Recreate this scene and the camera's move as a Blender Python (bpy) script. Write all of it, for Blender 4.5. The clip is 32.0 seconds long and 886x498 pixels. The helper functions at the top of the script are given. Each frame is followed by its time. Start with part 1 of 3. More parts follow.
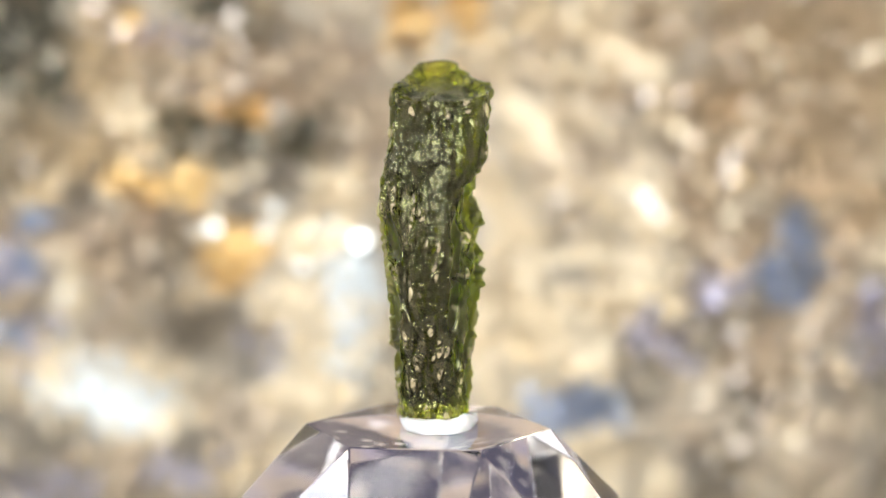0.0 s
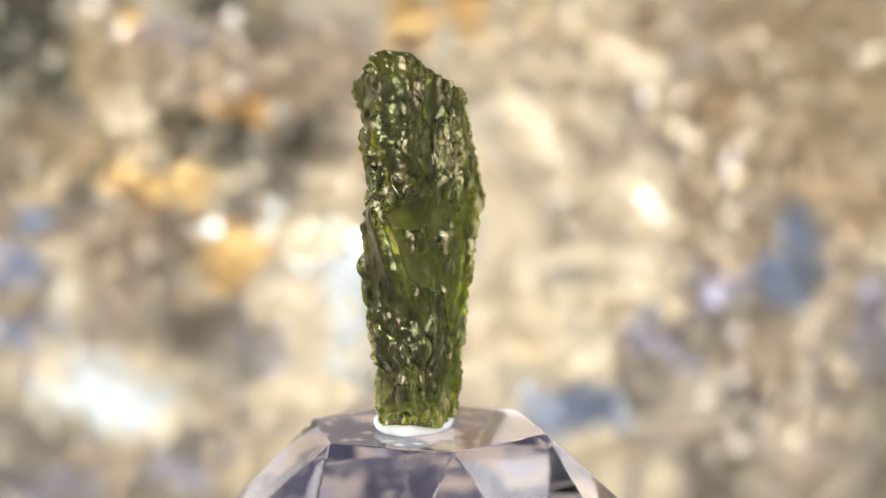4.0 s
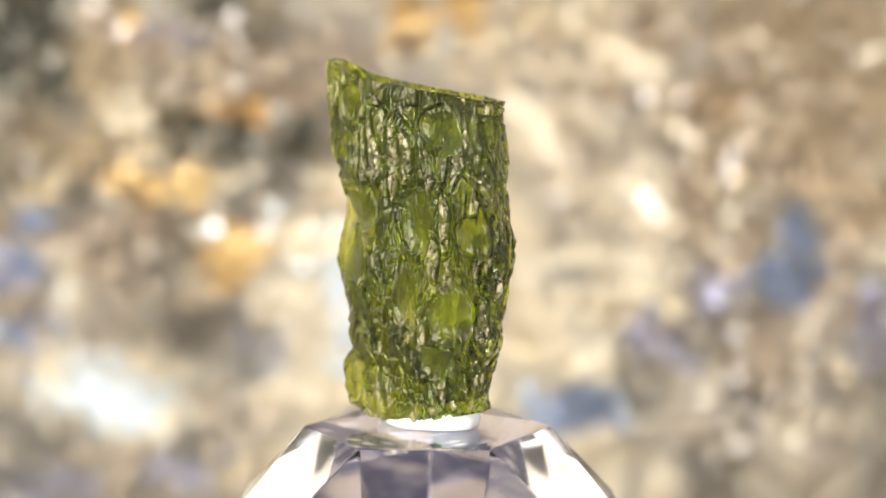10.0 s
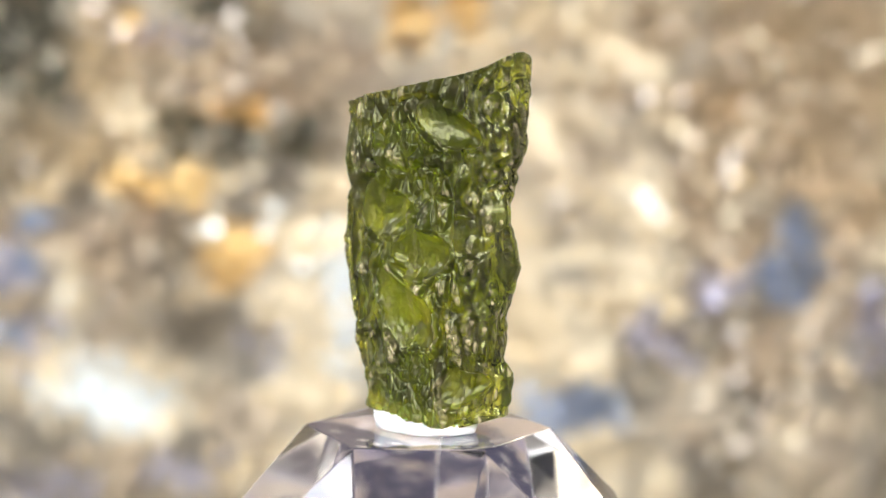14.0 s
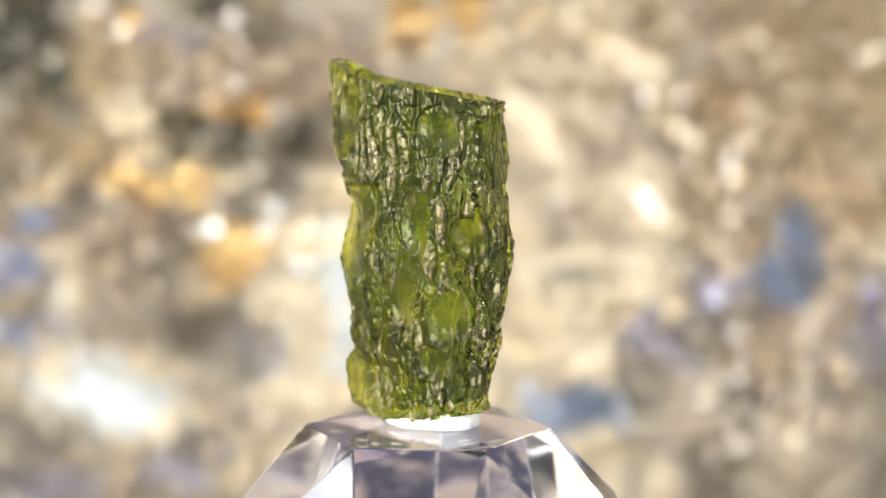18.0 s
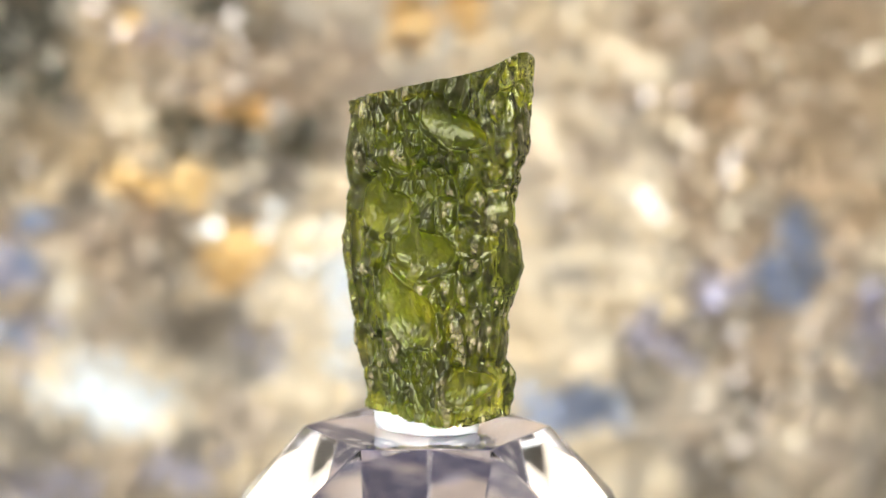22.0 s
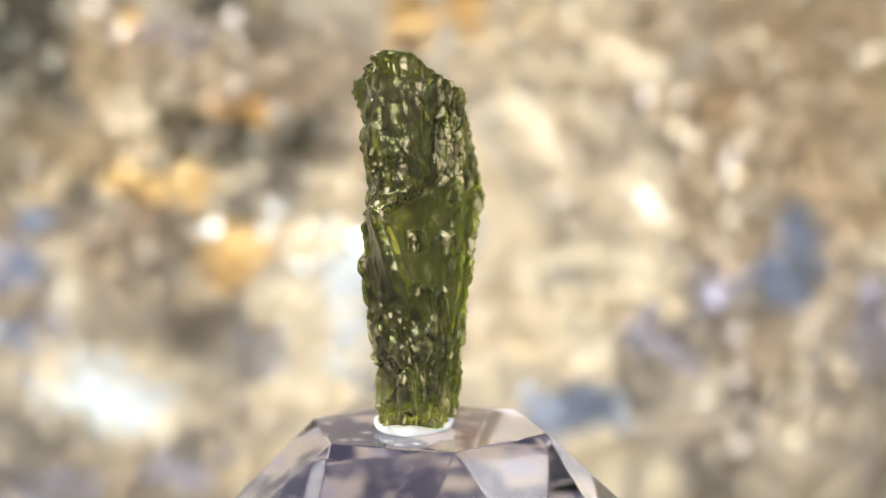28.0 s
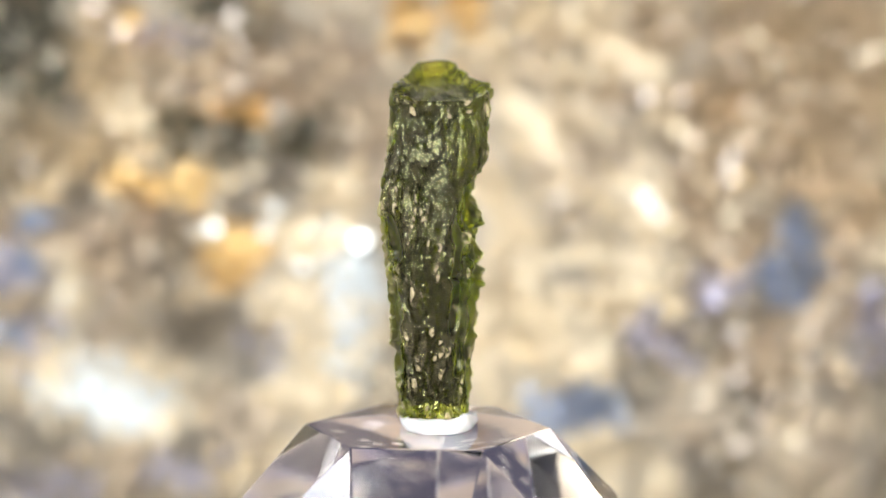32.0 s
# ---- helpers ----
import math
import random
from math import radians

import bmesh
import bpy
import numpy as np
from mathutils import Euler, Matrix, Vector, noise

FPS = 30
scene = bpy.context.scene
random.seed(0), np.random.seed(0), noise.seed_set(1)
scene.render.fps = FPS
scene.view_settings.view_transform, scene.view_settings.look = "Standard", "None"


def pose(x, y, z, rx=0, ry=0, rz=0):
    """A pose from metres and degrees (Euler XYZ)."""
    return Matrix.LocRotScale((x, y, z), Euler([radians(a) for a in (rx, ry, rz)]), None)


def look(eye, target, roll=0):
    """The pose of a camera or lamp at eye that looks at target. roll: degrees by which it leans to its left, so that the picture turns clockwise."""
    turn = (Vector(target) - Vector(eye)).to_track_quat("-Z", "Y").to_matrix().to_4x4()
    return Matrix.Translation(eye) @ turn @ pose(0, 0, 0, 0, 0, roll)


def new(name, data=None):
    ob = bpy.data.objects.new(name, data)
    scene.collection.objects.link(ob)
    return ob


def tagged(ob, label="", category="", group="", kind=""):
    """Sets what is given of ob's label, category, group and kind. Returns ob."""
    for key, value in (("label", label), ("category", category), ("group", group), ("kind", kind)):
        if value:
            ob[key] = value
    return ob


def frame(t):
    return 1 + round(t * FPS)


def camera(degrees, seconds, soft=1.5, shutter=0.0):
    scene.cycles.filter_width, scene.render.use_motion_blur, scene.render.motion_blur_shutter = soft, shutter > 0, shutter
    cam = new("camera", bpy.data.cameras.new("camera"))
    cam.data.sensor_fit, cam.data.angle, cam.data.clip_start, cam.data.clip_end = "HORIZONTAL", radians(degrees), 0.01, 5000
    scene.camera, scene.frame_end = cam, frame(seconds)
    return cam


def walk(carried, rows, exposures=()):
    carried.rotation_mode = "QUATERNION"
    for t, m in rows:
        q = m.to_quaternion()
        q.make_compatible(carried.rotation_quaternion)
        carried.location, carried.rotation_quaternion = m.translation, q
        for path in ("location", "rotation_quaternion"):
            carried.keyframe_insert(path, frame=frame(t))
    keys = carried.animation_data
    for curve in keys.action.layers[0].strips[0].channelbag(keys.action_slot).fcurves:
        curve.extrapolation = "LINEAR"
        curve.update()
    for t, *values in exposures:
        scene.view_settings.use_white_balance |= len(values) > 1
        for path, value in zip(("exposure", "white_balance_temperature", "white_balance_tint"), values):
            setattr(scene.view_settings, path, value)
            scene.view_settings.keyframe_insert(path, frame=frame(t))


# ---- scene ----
cam = camera(33.56, 32.0)
EYE, AIM = (0.00144, -0.13527, 0.06432), (0.00144, 0.0, 0.05269)
walk(cam, [(0.0, look(EYE, AIM)), (32.0, look(EYE, AIM))])
# a macro lens, focused on the stone
cam.data.dof.use_dof = True
cam.data.dof.focus_distance = 0.130
cam.data.dof.aperture_fstop = 16.5
cam.data.dof.aperture_blades = 0

# ---- light ----
world = bpy.data.worlds.new("room_air")
scene.world = world
world.use_nodes = True
world.node_tree.nodes["Background"].inputs["Color"].default_value = (0.9, 0.92, 1.0, 1)
world.node_tree.nodes["Background"].inputs["Strength"].default_value = 0.25
LAMP, LAMP_SIZE, LAMP_GLOW = Vector((-0.03, -0.50, 0.25)), 0.44, 14.0


def area_lamp(name, place, target, size, power, colour):
    data = bpy.data.lights.new(name, "AREA")
    data.shape, data.size, data.energy, data.color = "DISK", size, power, colour
    ob = new(name, data)
    ob.matrix_world = look(place, target)
    return ob


area_lamp("soft_lamp_light", LAMP, (0, 0.05, 0.05), LAMP_SIZE, LAMP_GLOW * math.pi ** 2 * LAMP_SIZE ** 2 / 4, (0.95, 0.985, 0.975))
# unseen bluish fill, added at the left to brighten the table and crystal
area_lamp("left_fill_light", (-1.2, 0.05, 0.95), (0.0, 0.0, 0.03), 0.5, 12.5, (0.84, 0.88, 1.0))

# ---- materials ----
PX = 0.04 / 766      # the unit in which the stone's plan is drawn: 0.0522 mm


class Nodes:
    """A small builder for one node material."""

    def __init__(self, name):
        self.mat = bpy.data.materials.new(name)
        self.mat.use_nodes = True
        self.tree = self.mat.node_tree
        self.bsdf = self.tree.nodes["Principled BSDF"]
        self.out = self.tree.nodes["Material Output"]

    def add(self, kind, **values):
        node = self.tree.nodes.new(kind)
        for key, value in values.items():
            node.inputs[key.replace("_", " ")].default_value = value
        return node

    def link(self, a, b):
        self.tree.links.new(a, b)

    def coords(self):
        return self.tree.nodes.new("ShaderNodeTexCoord").outputs["Object"]

    def noise(self, scale, detail=4.0, rough=0.55, vector=None):
        node = self.add("ShaderNodeTexNoise", Scale=scale, Detail=detail, Roughness=rough)
        self.link(vector if vector else self.coords(), node.inputs["Vector"])
        return node.outputs["Fac"]

    def ramp(self, fac, *stops):
        node = self.tree.nodes.new("ShaderNodeValToRGB")
        els = node.color_ramp.elements
        els[0].position, els[0].color = stops[0][0], (*stops[0][1], 1)
        els[1].position, els[1].color = stops[-1][0], (*stops[-1][1], 1)
        for pos, col in stops[1:-1]:
            els.new(pos).color = (*col, 1)
        self.link(fac, node.inputs["Fac"])
        return node.outputs["Color"]

    def bump(self, height, strength, distance):
        node = self.add("ShaderNodeBump", Strength=strength, Distance=distance)
        self.link(height, node.inputs["Height"])
        return node

    def set(self, **values):
        for key, value in values.items():
            self.bsdf.inputs[key.replace("_", " ")].default_value = value
        return self


def stone_glass():
    """Olive glass: clear in the bowls, frosted on the raised faces, where cream stands in for lamp highlights."""
    n = Nodes("green_natural_glass")
    n.set(IOR=1.5, Transmission_Weight=0.995, Specular_Tint=(0.95, 0.92, 0.55, 1))
    n.link(n.ramp(n.noise(160, 5), (0.32, (0.27, 0.37, 0.012)), (0.50, (0.62, 0.66, 0.06)), (0.68, (0.85, 0.82, 0.15))), n.bsdf.inputs["Base Color"])
    gleam_mask = n.tree.nodes.new("ShaderNodeAttribute")
    gleam_mask.attribute_name = "etched_gleam"
    gloss = n.tree.nodes.new("ShaderNodeAttribute")
    gloss.attribute_name = "dull"
    n.link(gloss.outputs["Fac"], n.bsdf.inputs["Roughness"])
    coarse = n.bump(n.noise(1100, 2), 0.20, 0.0002)
    fine = n.bump(n.noise(2600, 2), 0.22, 0.00012)
    n.link(coarse.outputs["Normal"], fine.inputs["Normal"])
    n.link(fine.outputs["Normal"], n.bsdf.inputs["Normal"])
    # fine frosted grain; its cream base paints the lamp's highlights on raised faces
    skin = n.add("ShaderNodeBsdfPrincipled", Base_Color=(0.50, 0.41, 0.23, 1), Roughness=0.2, IOR=1.65, Specular_Tint=(1.0, 0.93, 0.80, 1))
    n.link(n.bump(n.noise(2300, 2, 0.6), 1.0, 0.00022).outputs["Normal"], skin.inputs["Normal"])
    grain = n.ramp(n.noise(1900, 3, 0.7), (0.42, (0.05,) * 3), (0.54, (1.0,) * 3))
    share = n.tree.nodes.new("ShaderNodeMath")
    share.operation = "MULTIPLY"
    n.link(grain, share.inputs[0])
    n.link(n.ramp(gleam_mask.outputs["Fac"], (0.10, (0.03,) * 3), (0.85, (0.66,) * 3)), share.inputs[1])
    mix = n.tree.nodes.new("ShaderNodeMixShader")
    n.link(share.outputs[0], mix.inputs[0])
    n.link(n.bsdf.outputs["BSDF"], mix.inputs[1])
    n.link(skin.outputs["BSDF"], mix.inputs[2])
    n.link(mix.outputs[0], n.out.inputs["Surface"])
    return n.mat


def absorb_glass():
    """Sheets added in the slab to stand in for absorption: they let light through with a green tint."""
    n = Nodes("inner_absorb_tint")
    clear = n.tree.nodes.new("ShaderNodeBsdfTransparent")
    n.link(n.ramp(n.noise(130, 4), (0.35, (0.72, 0.80, 0.44)), (0.65, (0.88, 0.91, 0.66))), clear.inputs["Color"])
    n.link(clear.outputs["BSDF"], n.out.inputs["Surface"])
    return n.mat


def dark_tint_glass():
    """A made-up sheet under the surface that darkens the thick parts: dark olive streaks that run up the slab, with
    clearer glass between them.
    """
    n = Nodes("inner_dark_tint")
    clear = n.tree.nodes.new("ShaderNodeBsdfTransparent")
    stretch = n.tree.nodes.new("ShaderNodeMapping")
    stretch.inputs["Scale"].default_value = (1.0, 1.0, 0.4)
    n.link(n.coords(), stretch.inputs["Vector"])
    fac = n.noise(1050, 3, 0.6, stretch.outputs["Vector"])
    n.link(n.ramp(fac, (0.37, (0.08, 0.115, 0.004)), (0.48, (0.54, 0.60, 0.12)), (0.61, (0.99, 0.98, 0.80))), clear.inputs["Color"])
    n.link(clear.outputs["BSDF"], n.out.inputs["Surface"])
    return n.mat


def clear_crystal():
    n = Nodes("clear_cut_glass")
    n.set(Base_Color=(1.0, 0.96, 0.97, 1), Roughness=0.02, IOR=1.5, Transmission_Weight=1.0)
    n.link(n.ramp(n.noise(220, 4), (0.40, (0.02,) * 3), (0.75, (0.10,) * 3)), n.bsdf.inputs["Roughness"])
    return n.mat


def white_putty():
    n = Nodes("white_putty")
    n.set(Roughness=0.55, Subsurface_Weight=0.15, Subsurface_Scale=0.001)
    n.link(n.ramp(n.noise(300, 4), (0.3, (0.80, 0.79, 0.78)), (0.7, (0.86, 0.86, 0.86))), n.bsdf.inputs["Base Color"])
    n.link(n.bump(n.noise(700, 4), 0.3, 0.0002).outputs["Normal"], n.bsdf.inputs["Normal"])
    return n.mat


def foil(name, low, high, rough=0.38):
    n = Nodes(name)
    n.set(Metallic=1.0, Roughness=rough)
    n.link(n.ramp(n.noise(90, 4), (0.3, low), (0.7, high)), n.bsdf.inputs["Base Color"])
    n.link(n.bump(n.noise(900, 4), 0.12, 0.0004).outputs["Normal"], n.bsdf.inputs["Normal"])
    return n.mat


def rose_silver(name, patches, share, grains, shade):
    n = Nodes(name)
    n.set(Roughness=0.45, Metallic=0.1)
    sheet = n.ramp(n.noise(130, 4), (0.32, (0.53, 0.44, 0.38)), (0.50, (0.72, 0.61, 0.51)), (0.66, (0.50, 0.46, 0.58)))
    cells = n.add("ShaderNodeTexVoronoi", Scale=grains)
    n.link(n.coords(), cells.inputs["Vector"])
    specks = n.ramp(cells.outputs["Distance"], (0.22, (0.98, 0.92, 0.84)), (0.28, shade))
    where = n.ramp(n.noise(patches, 3), (share, (1,) * 3), (share + 0.02, (0,) * 3))
    mix = n.tree.nodes.new("ShaderNodeMixRGB")
    n.link(where, mix.inputs[0])
    n.link(sheet, mix.inputs[1])
    n.link(specks, mix.inputs[2])
    n.link(mix.outputs[0], n.bsdf.inputs["Base Color"])
    n.link(n.bump(n.noise(300, 4), 0.6, 0.0008).outputs["Normal"], n.bsdf.inputs["Normal"])
    return n.mat


def plaster(name, a, b):
    n = Nodes(name)
    n.set(Roughness=0.9)
    n.link(n.ramp(n.noise(6, 5), (0.3, a), (0.7, b)), n.bsdf.inputs["Base Color"])
    n.link(n.bump(n.noise(120, 4), 0.2, 0.001).outputs["Normal"], n.bsdf.inputs["Normal"])
    return n.mat


ABSORB, DARK_TINT = absorb_glass(), dark_tint_glass()
STONE, CRYSTAL, PUTTY, LAMINATE, ROSE = stone_glass(), clear_crystal(), white_putty(), rose_silver("speckled_plate", 120, 0.50, 1000, (0.09, 0.085, 0.15)), rose_silver("rose_silver_glitter_sheet", 70, 0.51, 620, (0.06, 0.06, 0.13))
GOLD = foil("gold_foil", (0.87, 0.56, 0.22), (0.96, 0.71, 0.35))
PALE = foil("pale_gold_foil", (0.94, 0.78, 0.54), (1.0, 0.88, 0.69))
SILVER = foil("silver_foil", (0.84, 0.90, 0.93), (0.93, 0.95, 0.96))
PINK = foil("rose_gold_foil", (0.85, 0.71, 0.56), (0.91, 0.82, 0.69))
BLUE = foil("blue_foil", (0.46, 0.55, 0.74), (0.60, 0.68, 0.88))
LILAC = foil("lilac_foil", (0.62, 0.61, 0.74), (0.77, 0.75, 0.88))
GREY = foil("grey_foil", (0.53, 0.49, 0.43), (0.65, 0.60, 0.53))
DARK = foil("dark_foil", (0.11, 0.14, 0.13), (0.20, 0.23, 0.20))
SHEET = foil("champagne_foil", (0.66, 0.58, 0.46), (0.86, 0.77, 0.63))
PLASTER = plaster("warm_grey_plaster", (0.40, 0.39, 0.37), (0.48, 0.46, 0.44))
CEILING = plaster("white_ceiling_paint", (0.76, 0.75, 0.75), (0.82, 0.81, 0.82))
# tone of the unseen south wall, set for dark reflections in the glass
DARK_WALL = plaster("unseen_dark_wall", (0.20, 0.20, 0.27), (0.28, 0.28, 0.36))
BOARDS = plaster("brown_floor", (0.16, 0.10, 0.06), (0.24, 0.16, 0.10))


def link_mesh(name, bm, material, parent=None, label=""):
    data = bpy.data.meshes.new(name)
    bm.to_mesh(data)
    bm.free()
    data.materials.append(material)
    ob = new(name, data)
    if parent:
        ob.parent = parent
    return tagged(ob, label)


part = link_mesh


def box(bm, x0, x1, y0, y1, z0, z1):
    m = Matrix.Translation(((x0 + x1) / 2, (y0 + y1) / 2, (z0 + z1) / 2)) @ Matrix.Diagonal((x1 - x0, y1 - y0, z1 - z0, 1))
    return bmesh.ops.create_cube(bm, size=1, matrix=m)["verts"]


def slab(name, x0, x1, y0, y1, z0, z1, material, parent=None, label="", bevel=0.0):
    bm = bmesh.new()
    box(bm, x0, x1, y0, y1, z0, z1)
    if bevel:
        bmesh.ops.bevel(bm, geom=bm.edges[:], offset=bevel, segments=2, profile=0.5, affect="EDGES")
    return part(name, bm, material, parent, label)


# ---- the room ----
FLOOR = -0.74
for name, b in (("floor", (-1.5, 1.5, -1.8, 0.30, FLOOR - 0.05, FLOOR)), ("ceiling", (-1.5, 1.5, -1.8, 0.30, 1.7, 1.75)),
                ("wall_north", (-1.5, 1.5, 0.30, 0.40, FLOOR, 1.7)), ("wall_south", (-1.5, 1.5, -1.9, -1.8, FLOOR, 1.7)),
                ("wall_west", (-1.6, -1.5, -1.8, 0.30, FLOOR, 1.7)), ("wall_east", (1.5, 1.6, -1.8, 0.30, FLOOR, 1.7))):
    tagged(slab(name, *b, BOARDS if name == "floor" else CEILING if name == "ceiling" else DARK_WALL if name == "wall_south" else PLASTER),
           {"floor": "plain brown boards", "ceiling": "plain white paint", "wall_south": "unseen wall, kept dark blue-grey for the glass's reflections"}.get(name, "plain warm grey plaster"), kind="structure")

table = tagged(new("table"), "table with a rose-silver and dark glitter top", "table")
slab("tabletop", -0.45, 0.45, -0.60, 0.112, -0.027, -0.002, ROSE, table, "", 0.003)
for x in (-0.41, 0.41):
    for y in (-0.56, 0.07):
        slab("leg", x - 0.02, x + 0.02, y - 0.02, y + 0.02, FLOOR, -0.027, ROSE, table, "", 0.003)


def turning_plate():
    bm = bmesh.new()
    bmesh.ops.create_cone(bm, cap_ends=True, segments=64, radius1=0.0092, radius2=0.0090, depth=0.002)
    bmesh.ops.translate(bm, verts=bm.verts[:], vec=(0, 0, -0.001))
    return tagged(part("turntable_plate", bm, LAMINATE), "small rose and dark speckled plate under the crystal ball", "turntable")


plate = turning_plate()

# ---- crumpled foil behind ----
BACK = 0.25


def noise3(x, y, z, seed=0):
    """Smooth gradient noise on arrays, about -1 to 1."""
    rng = np.random.RandomState(seed)
    perm = rng.permutation(512)
    grad = rng.normal(size=(512, 3))
    grad /= np.linalg.norm(grad, axis=1)[:, None]
    xi, yi, zi = (np.floor(a).astype(int) for a in (x, y, z))
    xf, yf, zf = x - xi, y - yi, z - zi
    fade = [f * f * f * (f * (f * 6 - 15) + 10) for f in (xf, yf, zf)]
    total = 0
    for a in (0, 1):
        for b in (0, 1):
            for c in (0, 1):
                g = grad[perm[(perm[(perm[(xi + a) % 512] + yi + b) % 512] + zi + c) % 512]]
                dot = g[..., 0] * (xf - a) + g[..., 1] * (yf - b) + g[..., 2] * (zf - c)
                total = total + dot * np.where(a, fade[0], 1 - fade[0]) * np.where(b, fade[1], 1 - fade[1]) * np.where(c, fade[2], 1 - fade[2])
    return total * 1.6


def grid_mesh(name, co, faces, material, smooth=True):
    data = bpy.data.meshes.new(name)
    data.from_pydata(co.reshape(-1, 3).tolist(), [], faces)
    data.validate()
    data.materials.append(material)
    if smooth:
        data.polygons.foreach_set("use_smooth", [True] * len(data.polygons))
    return new(name, data)


def quads(nv, nu, wrap=False):
    return [(v * nu + u, v * nu + (u + 1) % nu, (v + 1) * nu + (u + 1) % nu, (v + 1) * nu + u)
            for v in range(nv - 1) for u in range(nu if wrap else nu - 1)]


PATCHES = []
FOILS = (SHEET, GOLD, PALE, SILVER, PINK, BLUE, GREY, DARK, LILAC)
SHINE = (0.62, 0.62, 0.82, 0.92, 0.72, 0.50, 0.45, 0.2, 0.68)      # how bright each foil is in full gleam
ALPHA = 0.38 ** 2


def patch(x, z, w, h, turn, tint, level):
    """A part of the sheet, in millimetres, where one foil lies uppermost; level: how far its creases face the lamp."""
    PATCHES.append((x, z, w, h, radians(turn), FOILS.index(tint), level))


def foil_patches():
    patch(-106, 86, 20.7, 31.1, 0, DARK, 0.026)
    patch(-86, 90, 13.3, 13.3, 0, PINK, 0.106)
    patch(-79, 90, 5.9, 5.9, 0, GOLD, 0.238)
    patch(-88, 80, 11.9, 16.3, 0, PALE, 0.132)
    patch(-79, 68, 17.8, 13.3, 0, PALE, 0.29)
    patch(-72, 83, 13.3, 8.9, -10, PINK, 0.088)
    patch(-60, 82, 8.9, 7.4, 0, PINK, 0.07)
    patch(-48, 77, 34.1, 19.3, -8, PINK, 0.141)
    patch(-29, 80, 19.3, 13.3, 0, PINK, 0.167)
    patch(-46, 87, 8.9, 8.9, 0, GREY, 0.079)
    patch(-55, 95, 16.3, 4.4, 0, DARK, 0.035)
    patch(-52, 68, 11.9, 5.9, -10, GOLD, 0.26)
    patch(-60, 62, 31.1, 11.9, -6, DARK, 0.03)
    patch(-35, 59, 16.3, 11.1, 0, DARK, 0.07)
    patch(-27, 60, 5.9, 16.3, 0, GREY, 0.08)
    patch(-61, 60, 4.4, 4.4, 0, GREY, 0.16)
    patch(-106, 57, 13.3, 11.9, 0, PALE, 0.17)
    patch(-102, 47, 8.9, 8.9, 0, PALE, 0.23)
    patch(-78, 57, 8.9, 7.4, 0, PALE, 0.18)
    patch(-92, 57, 11.9, 8.9, 0, PALE, 0.15)
    patch(-81, 51, 7.4, 7.4, 0, GOLD, 0.36)
    patch(-64, 48, 8.9, 8.9, 0, GOLD, 0.47)
    patch(-72, 48, 7.4, 6.7, 0, GOLD, 0.37)
    patch(-51, 41, 8.9, 5.9, 0, GREY, 0.18)
    patch(-39, 49, 8.9, 8.9, 0, GREY, 0.17)
    patch(-32, 48, 8.9, 11.9, 0, PALE, 0.46)
    patch(-24, 49, 10.4, 10.4, 0, PALE, 0.65)
    patch(-18, 62, 13.3, 20.7, 0, PINK, 0.2)
    patch(-34, 35, 13.3, 7.4, 0, PALE, 1.11)
    patch(-26, 35, 8.1, 7.4, 0, PALE, 1.15)
    patch(-51, 33, 8.9, 8.9, 0, GOLD, 0.78)
    patch(-96, 45, 8.9, 8.9, 0, GREY, 0.13)
    patch(-111, 36, 13.3, 7.4, 0, PINK, 0.22)
    patch(-87, 36, 28.2, 10.4, 0, PINK, 0.24)
    patch(-69, 35, 6.7, 13.3, 0, GREY, 0.12)
    patch(-112, 62, 8.9, 19.3, 0, GREY, 0.05)
    patch(-6, 90, 10.4, 10.4, 0, GOLD, 0.264)
    patch(8, 93, 8.9, 8.9, 0, GOLD, 0.282)
    patch(12, 80, 14.8, 11.9, 0, PALE, 0.431)
    patch(25, 89, 11.9, 14.8, 0, PALE, 0.334)
    patch(30, 77, 10.4, 16.3, 0, PALE, 0.343)
    patch(40, 92, 11.9, 8.9, 0, PALE, 0.37)
    patch(49, 80, 23.7, 8.9, -25, PALE, 0.475)
    patch(57, 89, 11.9, 11.9, 0, PINK, 0.097)
    patch(46, 71, 11.9, 4.4, 0, PINK, 0.12)
    patch(79, 90, 14.8, 14.1, 0, PINK, 0.096)
    patch(98, 87, 29.6, 19.3, 0, PINK, 0.044)
    patch(95, 75, 7.4, 7.4, 0, PINK, 0.067)
    patch(75, 68, 26.7, 17.8, 0, PINK, 0.084)
    patch(24, 60, 8.9, 26.7, 32, PALE, 0.69)
    patch(11, 51, 10.4, 13.3, 0, PALE, 0.66)
    patch(38, 67, 11.9, 11.9, 0, PALE, 0.35)
    patch(36, 54, 23.7, 13.3, 0, PINK, 0.22)
    patch(62, 64, 6.7, 12.6, 30, PALE, 0.31)
    patch(70, 52, 16.3, 11.9, 0, PINK, 0.12)
    patch(43, 48, 11.9, 10.4, 0, PALE, 0.63)
    patch(54, 45, 11.9, 13.3, 30, PALE, 1)
    patch(58, 40, 10.4, 5.9, 0, PALE, 0.81)
    patch(34, 40, 11.9, 8.9, 0, PINK, 0.22)
    patch(20, 40, 10.4, 10.4, 0, PALE, 0.71)
    patch(79, 50, 7.4, 8.1, 0, PINK, 0.21)
    patch(68, 42, 8.9, 17.8, 0, PINK, 0.14)
    patch(100, 60, 29.6, 29.6, 0, PINK, 0.067)
    patch(114, 74, 8.9, 23.7, 0, PINK, 0.076)
    patch(109, 42, 17.8, 11.9, 0, PINK, 0.084)
    patch(95, 34, 11.9, 13.3, 0, BLUE, 0.16)
    patch(86, 34, 10.4, 7.4, 0, PINK, 0.076)
    patch(105, 31, 8.9, 8.9, 0, PINK, 0.202)
